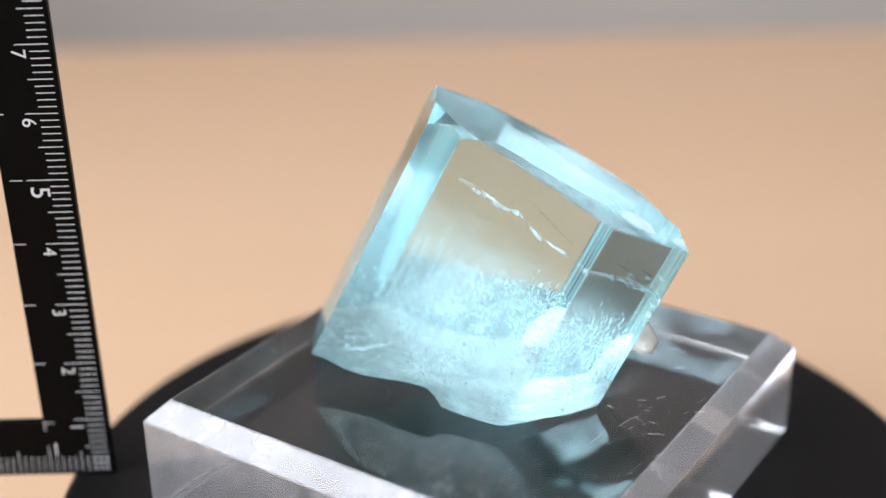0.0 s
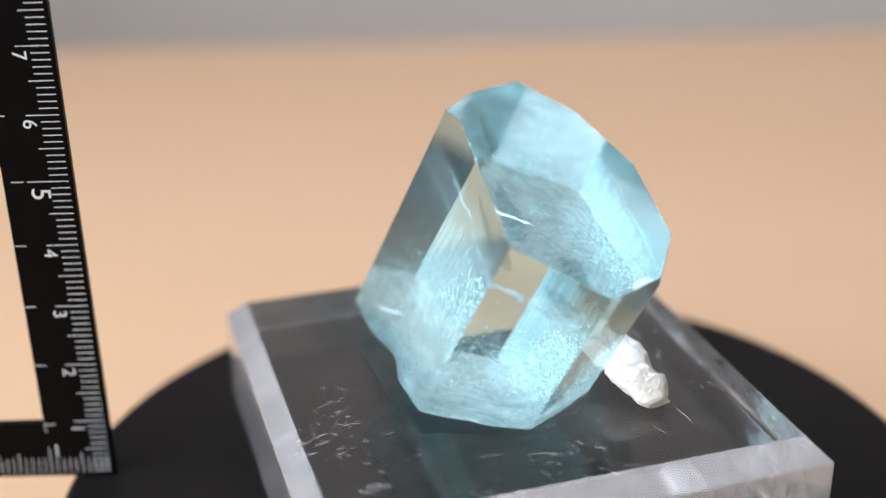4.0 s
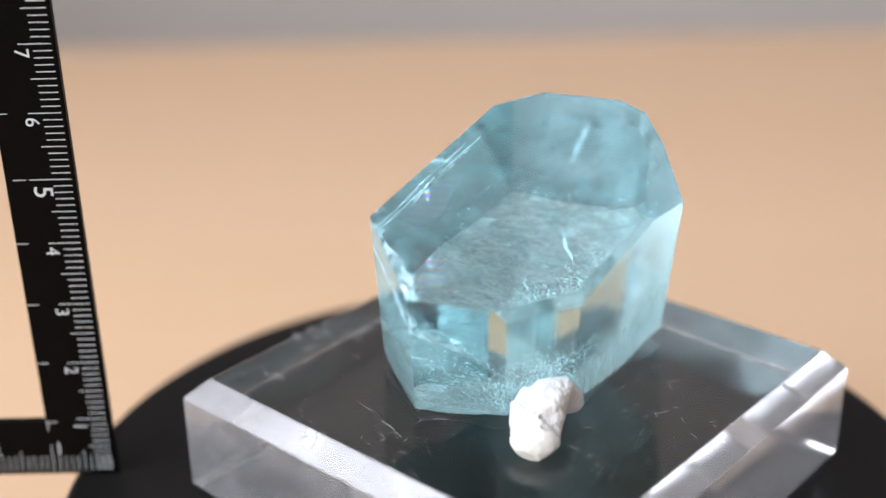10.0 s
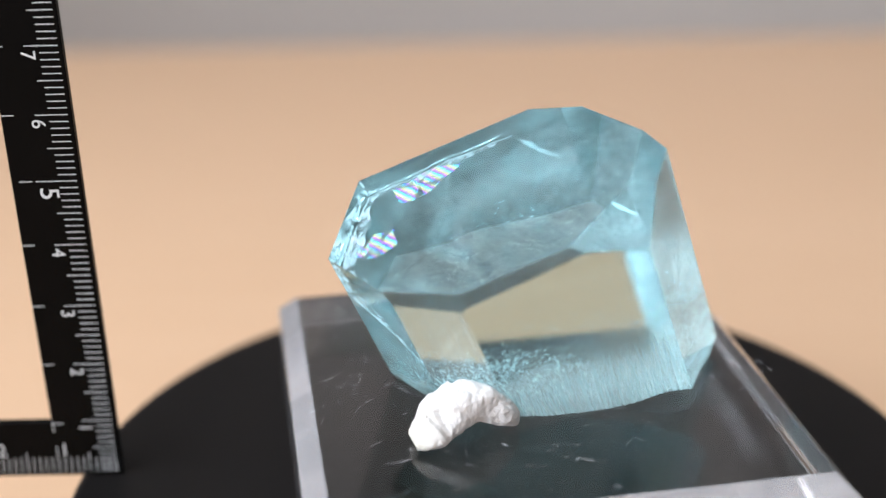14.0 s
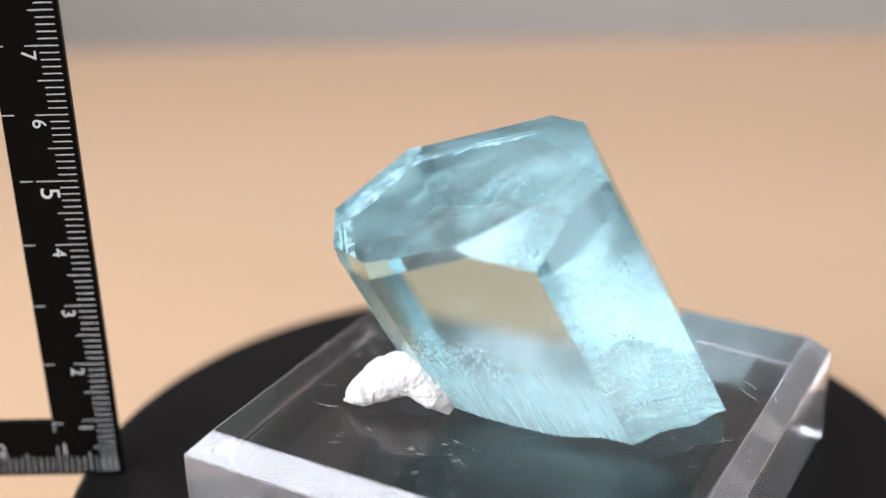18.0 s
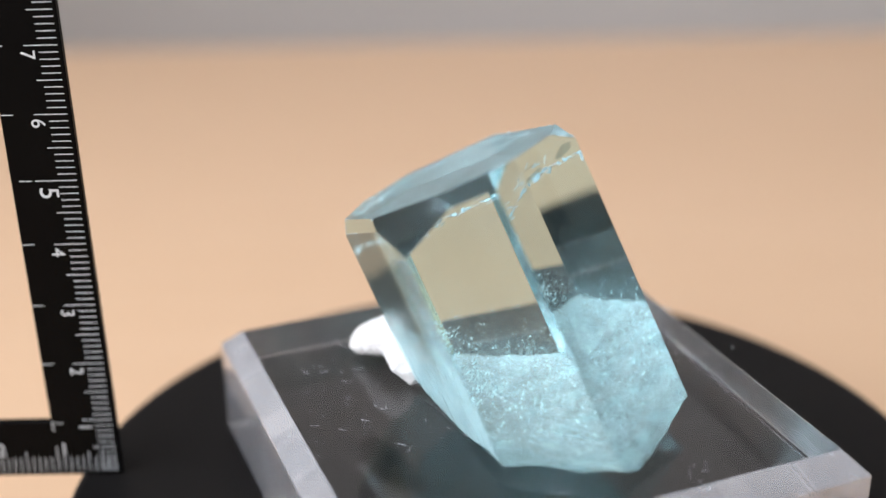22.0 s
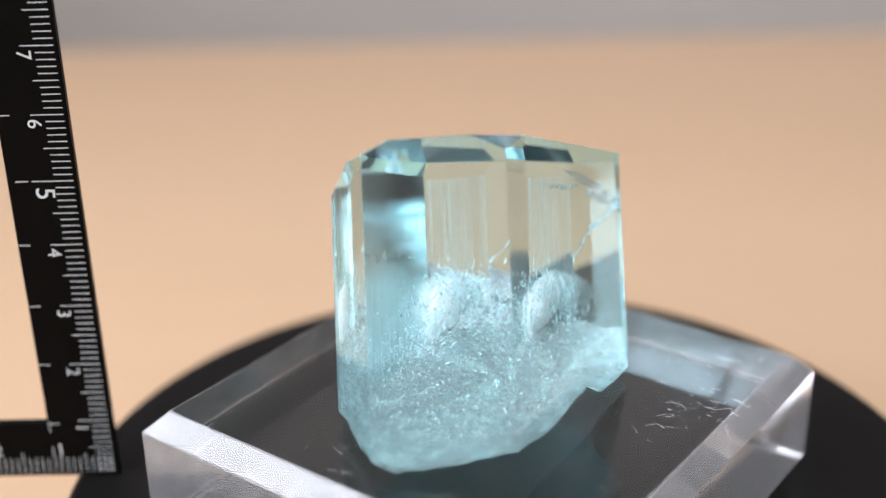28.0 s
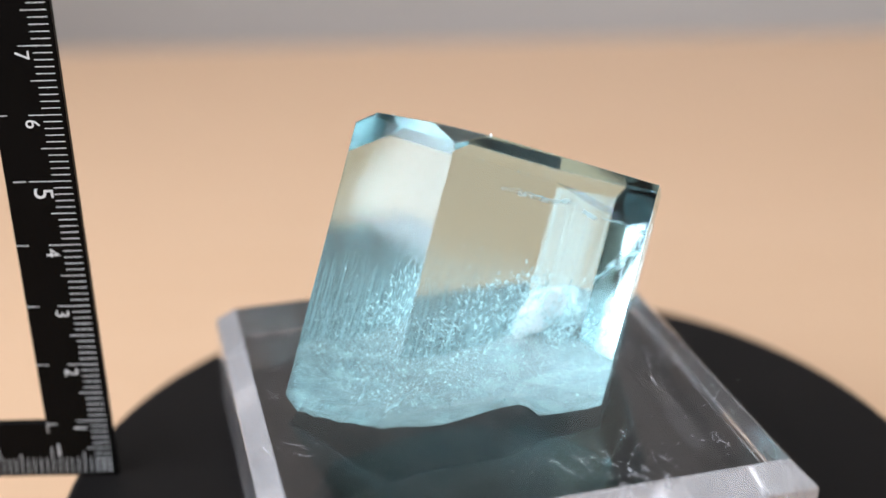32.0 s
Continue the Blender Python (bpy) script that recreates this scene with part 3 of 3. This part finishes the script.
def haze():
    """A thin milky layer that stands close behind the prism faces over the foot and thins out upwards."""
    bm = bmesh.new()
    uv = bm.loops.layers.uv.new("UVMap")
    for k, climb in enumerate(CLIMB):
        a, b_ = Vector(PRISM[k]), Vector(PRISM[(k + 1) % len(PRISM)])
        side = Vector((b_.y - a.y, a.x - b_.x)).normalized()
        cols = []
        for i in range(31):
            p = a.lerp(b_, 0.04 + 0.92 * i / 30) - side * (0.12 + 0.03 * noise.noise(Vector((i * 0.2, k, 0))))
            top = climb * (1 + 0.4 * noise.fractal(Vector((i * 0.09, k * 3.0, 1.0)), 1.0, 2.0, 3))
            cols.append([(bm.verts.new((p.x * U, p.y * U, (floor_of(p.x, p.y) + 0.05 + top * j / 10) * U)), j / 10) for j in range(11)])
        for c, d in zip(cols, cols[1:]):
            for j in range(10):
                quad = (c[j], c[j + 1], d[j + 1], d[j])
                face = bm.faces.new([q[0] for q in quad])
                for loop, q in zip(face.loops, quad):
                    loop[uv].uv = (0.5, q[1])
    return bm


def crack_line():
    """Where the crack comes near the faces: a thin uneven ribbon."""
    bm = bmesh.new()
    rows = []
    for k in range(len(CRACK) - 1):
        for i in range(16):
            p = Vector(CRACK[k]).lerp(Vector(CRACK[k + 1]), i / 16)
            inward = (Vector((-1.0, 0.4, 0)) - Vector((p.x, p.y, 0))).normalized()
            s = k + i / 16
            p += inward * (0.05 + 0.05 * abs(noise.noise(Vector((s * 3, 5, 0)))))
            p.z += 0.07 * noise.noise(Vector((s * 2.0, 1, 0))) + 0.03 * noise.noise(Vector((s * 7.0, 2, 0)))
            w = 0.028 + 0.085 * max(0.0, noise.noise(Vector((s * 4.0, 9, 0))))
            w *= 0.4 if k < 3 else 1.05
            tilt = inward * 0.7 + Vector((0, 0, 0.7 * (1 if noise.noise(Vector((s * 2.5, 3, 3))) > 0 else 0.2)))
            rows.append((bm.verts.new((p - tilt * w) * U), bm.verts.new((p + inward * 0.01) * U), bm.verts.new((p + tilt * w) * U)))
    for k, (a, b_) in enumerate(zip(rows, rows[1:])):
        if noise.noise(Vector((k * 0.21, 4.0, 8.0))) < -0.42:
            continue
        for j in range(2):
            bm.faces.new((a[j], a[j + 1], b_[j + 1], b_[j]))
    return bm


STREAKS = (((-2.95, 0.92), (-1.72, 1.30), 0.04), ((-1.2, 1.9), (-0.7, 1.3), 0.02))


def streaks():
    """Long bright scars low over the foot."""
    bm = bmesh.new()
    for k, (p, q, wide) in enumerate(STREAKS):
        a, b_ = Vector(p), Vector(q)
        across = Vector((a.y - b_.y, b_.x - a.x)).normalized()
        last = None
        for i in range(25):
            f = i / 24
            c = a.lerp(b_, f) + across * 0.05 * noise.noise(Vector((f * 3, k * 5.0, 0)))
            w = wide * math.sin(math.pi * (0.04 + 0.92 * f)) * (0.5 + abs(noise.noise(Vector((f * 9, k * 3.0, 2.0)))))
            h = floor_of(c.x, c.y) + 0.08
            now = [bm.verts.new(Vector((*(c + across * side * w), h + side * w)) * U) for side in (-1, 1)]
            if last:
                bm.faces.new((last[0], last[1], now[1], now[0]))
            last = now
    return bm


def crack_facets():
    """Small silvery facets where the crack splinters beside the prism's narrow faces."""
    rnd = random.Random(21)
    bm = bmesh.new()
    for i in range(54):
        if i < 34:
            a, b_, f = Vector((0.0, -2.54, 3.85)), Vector((1.68, -1.66, 3.6)), rnd.triangular(0.35, 1.0, 0.85)
        else:
            a, b_, f = Vector((1.68, -1.66, 3.54)), Vector((1.72, -0.75, 3.18)), rnd.uniform(0.0, 1.0)
        p = a.lerp(b_, f)
        inward = (Vector((-1.0, 0.4, 0)) - Vector((p.x, p.y, 0))).normalized()
        p += inward * rnd.uniform(0.05, 0.3) + Vector((0, 0, rnd.gauss(0.08, 0.12)))
        m = Euler((rnd.gauss(0.6, 0.5), rnd.gauss(0.15, 0.25), math.atan2(b_.y - a.y, b_.x - a.x) + rnd.gauss(0, 0.3))).to_matrix()
        ln, wd = rnd.uniform(0.04, 0.16), rnd.uniform(0.006, 0.022)
        bm.faces.new([bm.verts.new((p + m @ Vector(q)) * U) for q in ((-ln, -wd, 0), (ln * 0.3, -wd * 1.2, 0), (ln, 0.2 * wd, 0), (-0.2 * ln, wd, 0))])
    return bm


def open_crack():
    """A conchoidal crack that follows three prism faces below the upper end and reaches a little inwards."""
    route = CRACK
    width = (0.05, 0.08, 0.10, 0.16, 0.3, 0.35, 0.3, 0.25, 0.12)
    bm = bmesh.new()
    rows = []
    steps = 10
    for k in range(len(route) - 1):
        for i in range(steps + (k == len(route) - 2)):
            f = i / steps
            p = Vector(route[k]).lerp(Vector(route[k + 1]), f)
            w = width[k] * (1 - f) + width[k + 1] * f
            inward = (Vector((-1.0, 0.4, 0)) - Vector((p.x, p.y, 0))).normalized()
            p += inward * 0.03
            row = []
            for j in range(9):
                g = j / 8
                q = p + inward * (w * g * (1 + 0.35 * noise.noise(Vector((k + f, 0.3, 1.0)) * 2.2)))
                q.z += 0.45 * g * g * w - 0.12 * g + 0.10 * noise.noise(q * 2.1) + 0.05 * noise.noise(q * 6.0)
                row.append(bm.verts.new(q * U))
            rows.append(row)
    for a, b_ in zip(rows, rows[1:]):
        for j in range(8):
            bm.faces.new((a[j], a[j + 1], b_[j + 1], b_[j]))
    return bm


def edge_chips(rims):
    """Nicks in the edges round the upper end."""
    rnd = random.Random(53)
    bm = bmesh.new()
    long = [(a - b_).length for a, b_ in rims]
    for _ in range(90):
        a, b_ = rims[rnd.choices(range(len(rims)), long)[0]]
        c = a.lerp(b_, rnd.random())
        plate(bm, rnd, c + Vector((rnd.gauss(0, 0.008), rnd.gauss(0, 0.008), 0.0)), rnd.uniform(0.008, 0.03) * (1.6 if rnd.random() < 0.1 else 1), any_turn(rnd), 0.5)
    return bm


def surface_pits(ring, up):
    """Specks that crowd towards the corners of one end face."""
    rnd = random.Random(59)
    bm = bmesh.new()
    mid = sum(ring, Vector()) / len(ring)
    for _ in range(80):
        corner = rnd.choice(ring)
        c = mid.lerp(corner, 0.95 - min(0.85, rnd.expovariate(5.0)))
        side = up.orthogonal().normalized()
        c += side * rnd.gauss(0, 0.08) + up.cross(side) * rnd.gauss(0, 0.08)
        m = Matrix((side, up.cross(side), up)).transposed()
        if all((c - p).dot((q - p).cross(up)) * (mid - p).dot((q - p).cross(up)) > 0 for p, q in zip(ring, ring[1:] + ring[:1])):
            plate(bm, rnd, c + up * 0.006, rnd.uniform(0.006, 0.014), m @ Matrix.Rotation(rnd.uniform(0, 6.3), 3, "Z"), 0.7)
    return bm


def crystal():
    t = holder("aquamarine_crystal", "large pale blue translucent aquamarine crystal leaning on the acrylic block", "crystal")
    bm = bmesh.new()
    bm.faces.new([bm.verts.new((u, v, -4.0)) for u, v in PRISM])
    for k in range(2):
        for i in range(-20, 20):
            n = (1, 0, 0) if k == 0 else (0, 1, 0)
            bmesh.ops.bisect_plane(bm, geom=bm.verts[:] + bm.edges[:] + bm.faces[:], plane_co=(i * 0.25 + 0.06, i * 0.25 + 0.06, 0), plane_no=n)
    low = set(bm.faces)
    ext = bmesh.ops.extrude_face_region(bm, geom=list(low))
    for x in ext["geom"]:
        if isinstance(x, bmesh.types.BMVert):
            x.co.z = 6.5
    for n, d in FACETS:
        nn = Vector(n).normalized()
        cut = bmesh.ops.bisect_plane(bm, geom=bm.verts[:] + bm.edges[:] + bm.faces[:], plane_co=nn * (d / Vector(n).length), plane_no=nn, clear_outer=True)
        bmesh.ops.holes_fill(bm, edges=[e for e in cut["geom_cut"] if isinstance(e, bmesh.types.BMEdge)], sides=0)
    bmesh.ops.dissolve_limit(bm, angle_limit=0.002, verts=[x for x in bm.verts if x.co.z > -3.9], edges=[e for e in bm.edges if min(x.co.z for x in e.verts) > -3.9])
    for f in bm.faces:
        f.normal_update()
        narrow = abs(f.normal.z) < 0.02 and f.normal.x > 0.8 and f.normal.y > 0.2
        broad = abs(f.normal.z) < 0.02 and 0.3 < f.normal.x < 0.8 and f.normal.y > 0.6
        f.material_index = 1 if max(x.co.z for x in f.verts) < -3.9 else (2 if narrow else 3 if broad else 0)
    for x in bm.verts:
        if x.co.z < -3.9:
            x.co.z = (foot_height(x.co.x, x.co.y) - x.co.x * E1.z - x.co.y * E2.z) / AXIS.z
    # worn edges between the faces
    bm.normal_update()
    sharp = [e for e in bm.edges if len(e.link_faces) == 2 and all(f.material_index != 1 for f in e.link_faces) and e.calc_face_angle() > 0.12]
    rims = [tuple(x.co.copy() for x in e.verts) for e in sharp if max(f.normal.z for f in e.link_faces) > 0.3]
    slope = Vector(FACETS[1][0]).normalized()
    tip = [[x.co.copy() for x in f.verts] for f in bm.faces if f.normal.dot(slope) > 0.995]
    bmesh.ops.bevel(bm, geom=sharp, offset=0.022, segments=1, affect="EDGES", clamp_overlap=True)
    for x in bm.verts:
        x.co *= U
    own = Matrix(((E1.x, E2.x, AXIS.x, 0), (E1.y, E2.y, AXIS.y, 0), (E1.z, E2.z, AXIS.z, Z_BLOCK), (0, 0, 0, 1)))
    bmesh.ops.triangulate(bm, faces=[f for f in bm.faces if f.material_index == 1])
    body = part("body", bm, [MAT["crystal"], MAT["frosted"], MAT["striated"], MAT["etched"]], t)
    inner = [part("milky_veil", veils(), MAT["veil"], t, "cloudy white veil inside the crystal", kind="stuff", smooth=True),
             part("bright_flakes", flakes(), MAT["crackle"], t, "sparkling healed cracks inside the crystal", kind="stuff"),
             part("etched_crackle", etching(), MAT["crackle"], t, "glittering etched growth inside the narrow faces", kind="stuff"),
             part("feathery_plumes", plumes(), MAT["plume"], t, "white feathery sprays inside the crystal", kind="stuff"),
             part("thin_haze", haze(), MAT["haze"], t, "milky zone behind the crystal's lower faces", kind="stuff", smooth=True),
             part("foot_streaks", streaks(), MAT["glint"], t, "long white scars over the broken foot", kind="stuff"),
             part("edge_chips", edge_chips(rims), MAT["glint"], t, "tiny white chips along the worn edges", kind="stuff"),
             part("surface_pits", surface_pits(tip[0], slope), MAT["pit"], t, "tiny dark pits on a sloping end face", kind="stuff"),
             part("crack_facets", crack_facets(), MAT["glint"], t, "silvery splinters along the crack", kind="stuff"),
             part("crack_line", crack_line(), MAT["mirror_crack"], t, "thin silvery line of the crack"),
             part("open_crack", open_crack(), MAT["film"], t, "open crack with rainbow colours", smooth=True)]
    for k, (c, reach, turn) in enumerate((((-0.88, -1.62, 4.0), (0.78, 0.24), -32), ((0.66, -1.37, 3.75), (0.45, 0.26), -22), ((1.02, -1.5, 3.9), (0.2, 0.12), 10))):
        inner.append(part("rainbow_film", ragged_leaf(c, reach, turn, k), MAT["rainbow"], t, "rainbow-coloured crack film"))
    # the clear body's shadow is switched off to brighten its cloudy inside
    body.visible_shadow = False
    for ob in (body, *inner):
        ob.matrix_basis = own
    return t


def white_stone():
    """A rough spur that arches from the crystal's foot down to the block."""
    path = [Vector(q) for q in ((1.34, 1.52, 0.12), (1.70, 1.44, 0.42), (2.10, 1.22, 0.70), (2.52, 1.03, 0.70), (2.92, 0.90, 0.49), (3.24, 0.81, 0.28), (3.54, 0.70, 0.12))]
    girth = (0.15, 0.36, 0.47, 0.50, 0.42, 0.29, 0.12)
    breadth = (1.0, 0.95, 0.74, 0.70, 1.02, 1.7, 2.4)
    rnd = random.Random(8)
    chips = []
    for _ in range(16):
        n = Vector((rnd.gauss(0, 1), rnd.gauss(0, 1), rnd.gauss(0.2, 0.8))).normalized()
        k = rnd.uniform(0.8, 5.4)
        i = int(k)
        chips.append((path[i].lerp(path[i + 1], k - i), n, rnd.uniform(0.36, 0.52)))
    bm = bmesh.new()
    rings, n, steps = [], 64, 14
    for k in range(len(path) - 1):
        for i in range(steps + (k == len(path) - 2)):
            f = i / steps
            a, b_, c, d = path[max(k - 1, 0)], path[k], path[k + 1], path[min(k + 2, len(path) - 1)]
            p = 0.5 * (2 * b_ + (c - a) * f + (2 * a - 5 * b_ + 4 * c - d) * f * f + (3 * b_ - a - 3 * c + d) * f ** 3)
            way = ((c - b_) * (1 - f) + (d - b_) * 0.5 * f).normalized()
            side = way.cross(Vector((0, 0, 1))).normalized()
            up = side.cross(way)
            r = girth[k] * (1 - f) + girth[k + 1] * f
            wide = breadth[k] * (1 - f) + breadth[k + 1] * f
            # the flank away from the crystal's long side bulges
            bulge = 0.6 * math.sin(math.pi * min(1.0, (k + f) / 5.5)) ** 2
            ring = []
            for j in range(n):
                an = 2 * math.pi * j / n
                d_ = side * math.cos(an) * wide * (1 + bulge * max(0.0, math.cos(an))) + up * math.sin(an) * 0.95
                q = p + d_ * r
                q += d_ * r * (0.24 * noise.fractal(q * 1.4, 0.85, 2.3, 8) + 0.12 * abs(noise.noise(q * 2.3)) - 0.02 + 0.04 * noise.noise(q * 12))
                for at, n_, off in chips:
                    over = (q - at).dot(n_) - off * (1 + 0.1 * noise.noise(q * 5))
                    if over > 0 and (q - at).length < 0.9:
                        q -= n_ * over * 0.35
                q.z = max(q.z, 0.012)
                ring.append(bm.verts.new(q * U + Vector((0, 0, Z_BLOCK))))
            rings.append(ring)
    for a, b_ in zip(rings, rings[1:]):
        for j in range(n):
            bm.faces.new((a[j], a[(j + 1) % n], b_[(j + 1) % n], b_[j]))
    bm.faces.new(rings[0])
    bm.faces.new(rings[-1])
    return thing("white_stone", bm, MAT["stone"], "small rough white stone chip propping up the crystal", "stone")


DISC = turntable()
BLOCK = acrylic_block()
CRYSTAL = crystal()
STONE = white_stone()


# ---- the ruler ----
def glyph(text, size):
    """The built-in font's outline of a figure as a mesh, centred."""
    data = bpy.data.curves.new("figure", "FONT")
    data.body, data.size, data.extrude, data.align_x, data.align_y = text, size, 0.00001, "CENTER", "CENTER"
    ob = new("figure", data)
    me = bpy.data.meshes.new_from_object(ob.evaluated_get(bpy.context.evaluated_depsgraph_get()))
    bpy.data.objects.remove(ob)
    bpy.data.curves.remove(data)
    me.materials.append(MAT["white_mark"])
    return me


def ruler():
    r = holder("square_ruler", "black metal L-shaped ruler with white centimetre scale", "ruler")
    x, y, z = -0.0621, 0.0040, Z_DISC + 0.0001
    # it leans a little back and to one side
    hub = Matrix.Translation((x, y, z + 0.065))
    r.matrix_basis = hub @ Matrix.Rotation(radians(-0.75), 4, "X") @ Matrix.Rotation(radians(-0.55), 4, "Y") @ hub.inverted()
    bm = bmesh.new()
    outline = ((0, 0), (0, 0.115), (-0.0102, 0.115), (-0.0102, 0.0098), (-0.075, 0.0098), (-0.075, 0))
    f = bm.faces.new([bm.verts.new((x + a, y, z + b_)) for a, b_ in outline])
    e = bmesh.ops.extrude_face_region(bm, geom=[f])
    for v in e["geom"]:
        if isinstance(v, bmesh.types.BMVert):
            v.co.y += 0.0012
    bmesh.ops.recalc_face_normals(bm, faces=bm.faces)
    bmesh.ops.bevel(bm, geom=bm.edges[:], offset=0.0001, segments=1, affect="EDGES")
    part("blade", bm, MAT["ruler"], r)

    def bar(length):
        return mesh_of(box(bmesh.new(), (-length, -0.00003, -0.00006), (0, 0.00003, 0.00006)), "tick", MAT["white_mark"])

    short, middle, long_, full, cross = bar(0.0027), bar(0.0036), bar(0.0047), bar(0.0060), bar(0.0018)

    def mark(me, name, a, h, turn=0.0):
        ob = new(name, me)
        ob.parent = r
        ob.matrix_basis = Matrix.Translation((x + a, y - 0.00003, z + h)) @ Matrix.Rotation(radians(turn), 4, "Y")

    for i in range(1, 115):
        me = full if i % 50 == 0 else long_ if i % 10 == 0 else middle if i % 5 == 0 else short
        mark(me, "tick", -0.0006, i * 0.001)
        if i % 10 == 0 and i > 10:
            mark(cross, "tick", -0.0072 if i == 50 else -0.0083, i * 0.001)
    mark(cross, "tick", -0.0084, 0.0095)
    for i in range(1, 75):
        me = long_ if i % 10 == 0 else middle if i % 5 == 0 else short
        mark(me, "tick", -i * 0.001, 0.0006, 90)
        if i % 10 == 0:
            mark(cross, "tick", -i * 0.001, 0.0080, 90)
    for k in range(1, 12):
        big = k in (5, 10)
        for c, ch in enumerate(str(k)):
            ob = new("figure", glyph(ch, 0.0040 if big else 0.0029))
            ob.parent = r
            ob.matrix_basis = Matrix.Translation((x - 0.0050, y - 0.00004, z + k * 0.010 - (0.0019 if big else 0.0013) - c * 0.002)) @ Matrix.Rotation(radians(90), 4, "X") @ Matrix.Rotation(radians(-90), 4, "Z")
    for k in range(1, 7):
        ob = new("figure", glyph(str(k), 0.0032))
        ob.parent = r
        ob.matrix_basis = Matrix.Translation((x - k * 0.010 + 0.0012, y - 0.00004, z + 0.0046)) @ Matrix.Rotation(radians(90), 4, "X")


ruler()


def motions():
    turn = [(t, pose(0, 0, 0, 0, 0, -9.7273 * t)) for t in range(33)]
    for ob in (DISC, BLOCK, CRYSTAL, STONE):
        walk(ob, turn)


motions()
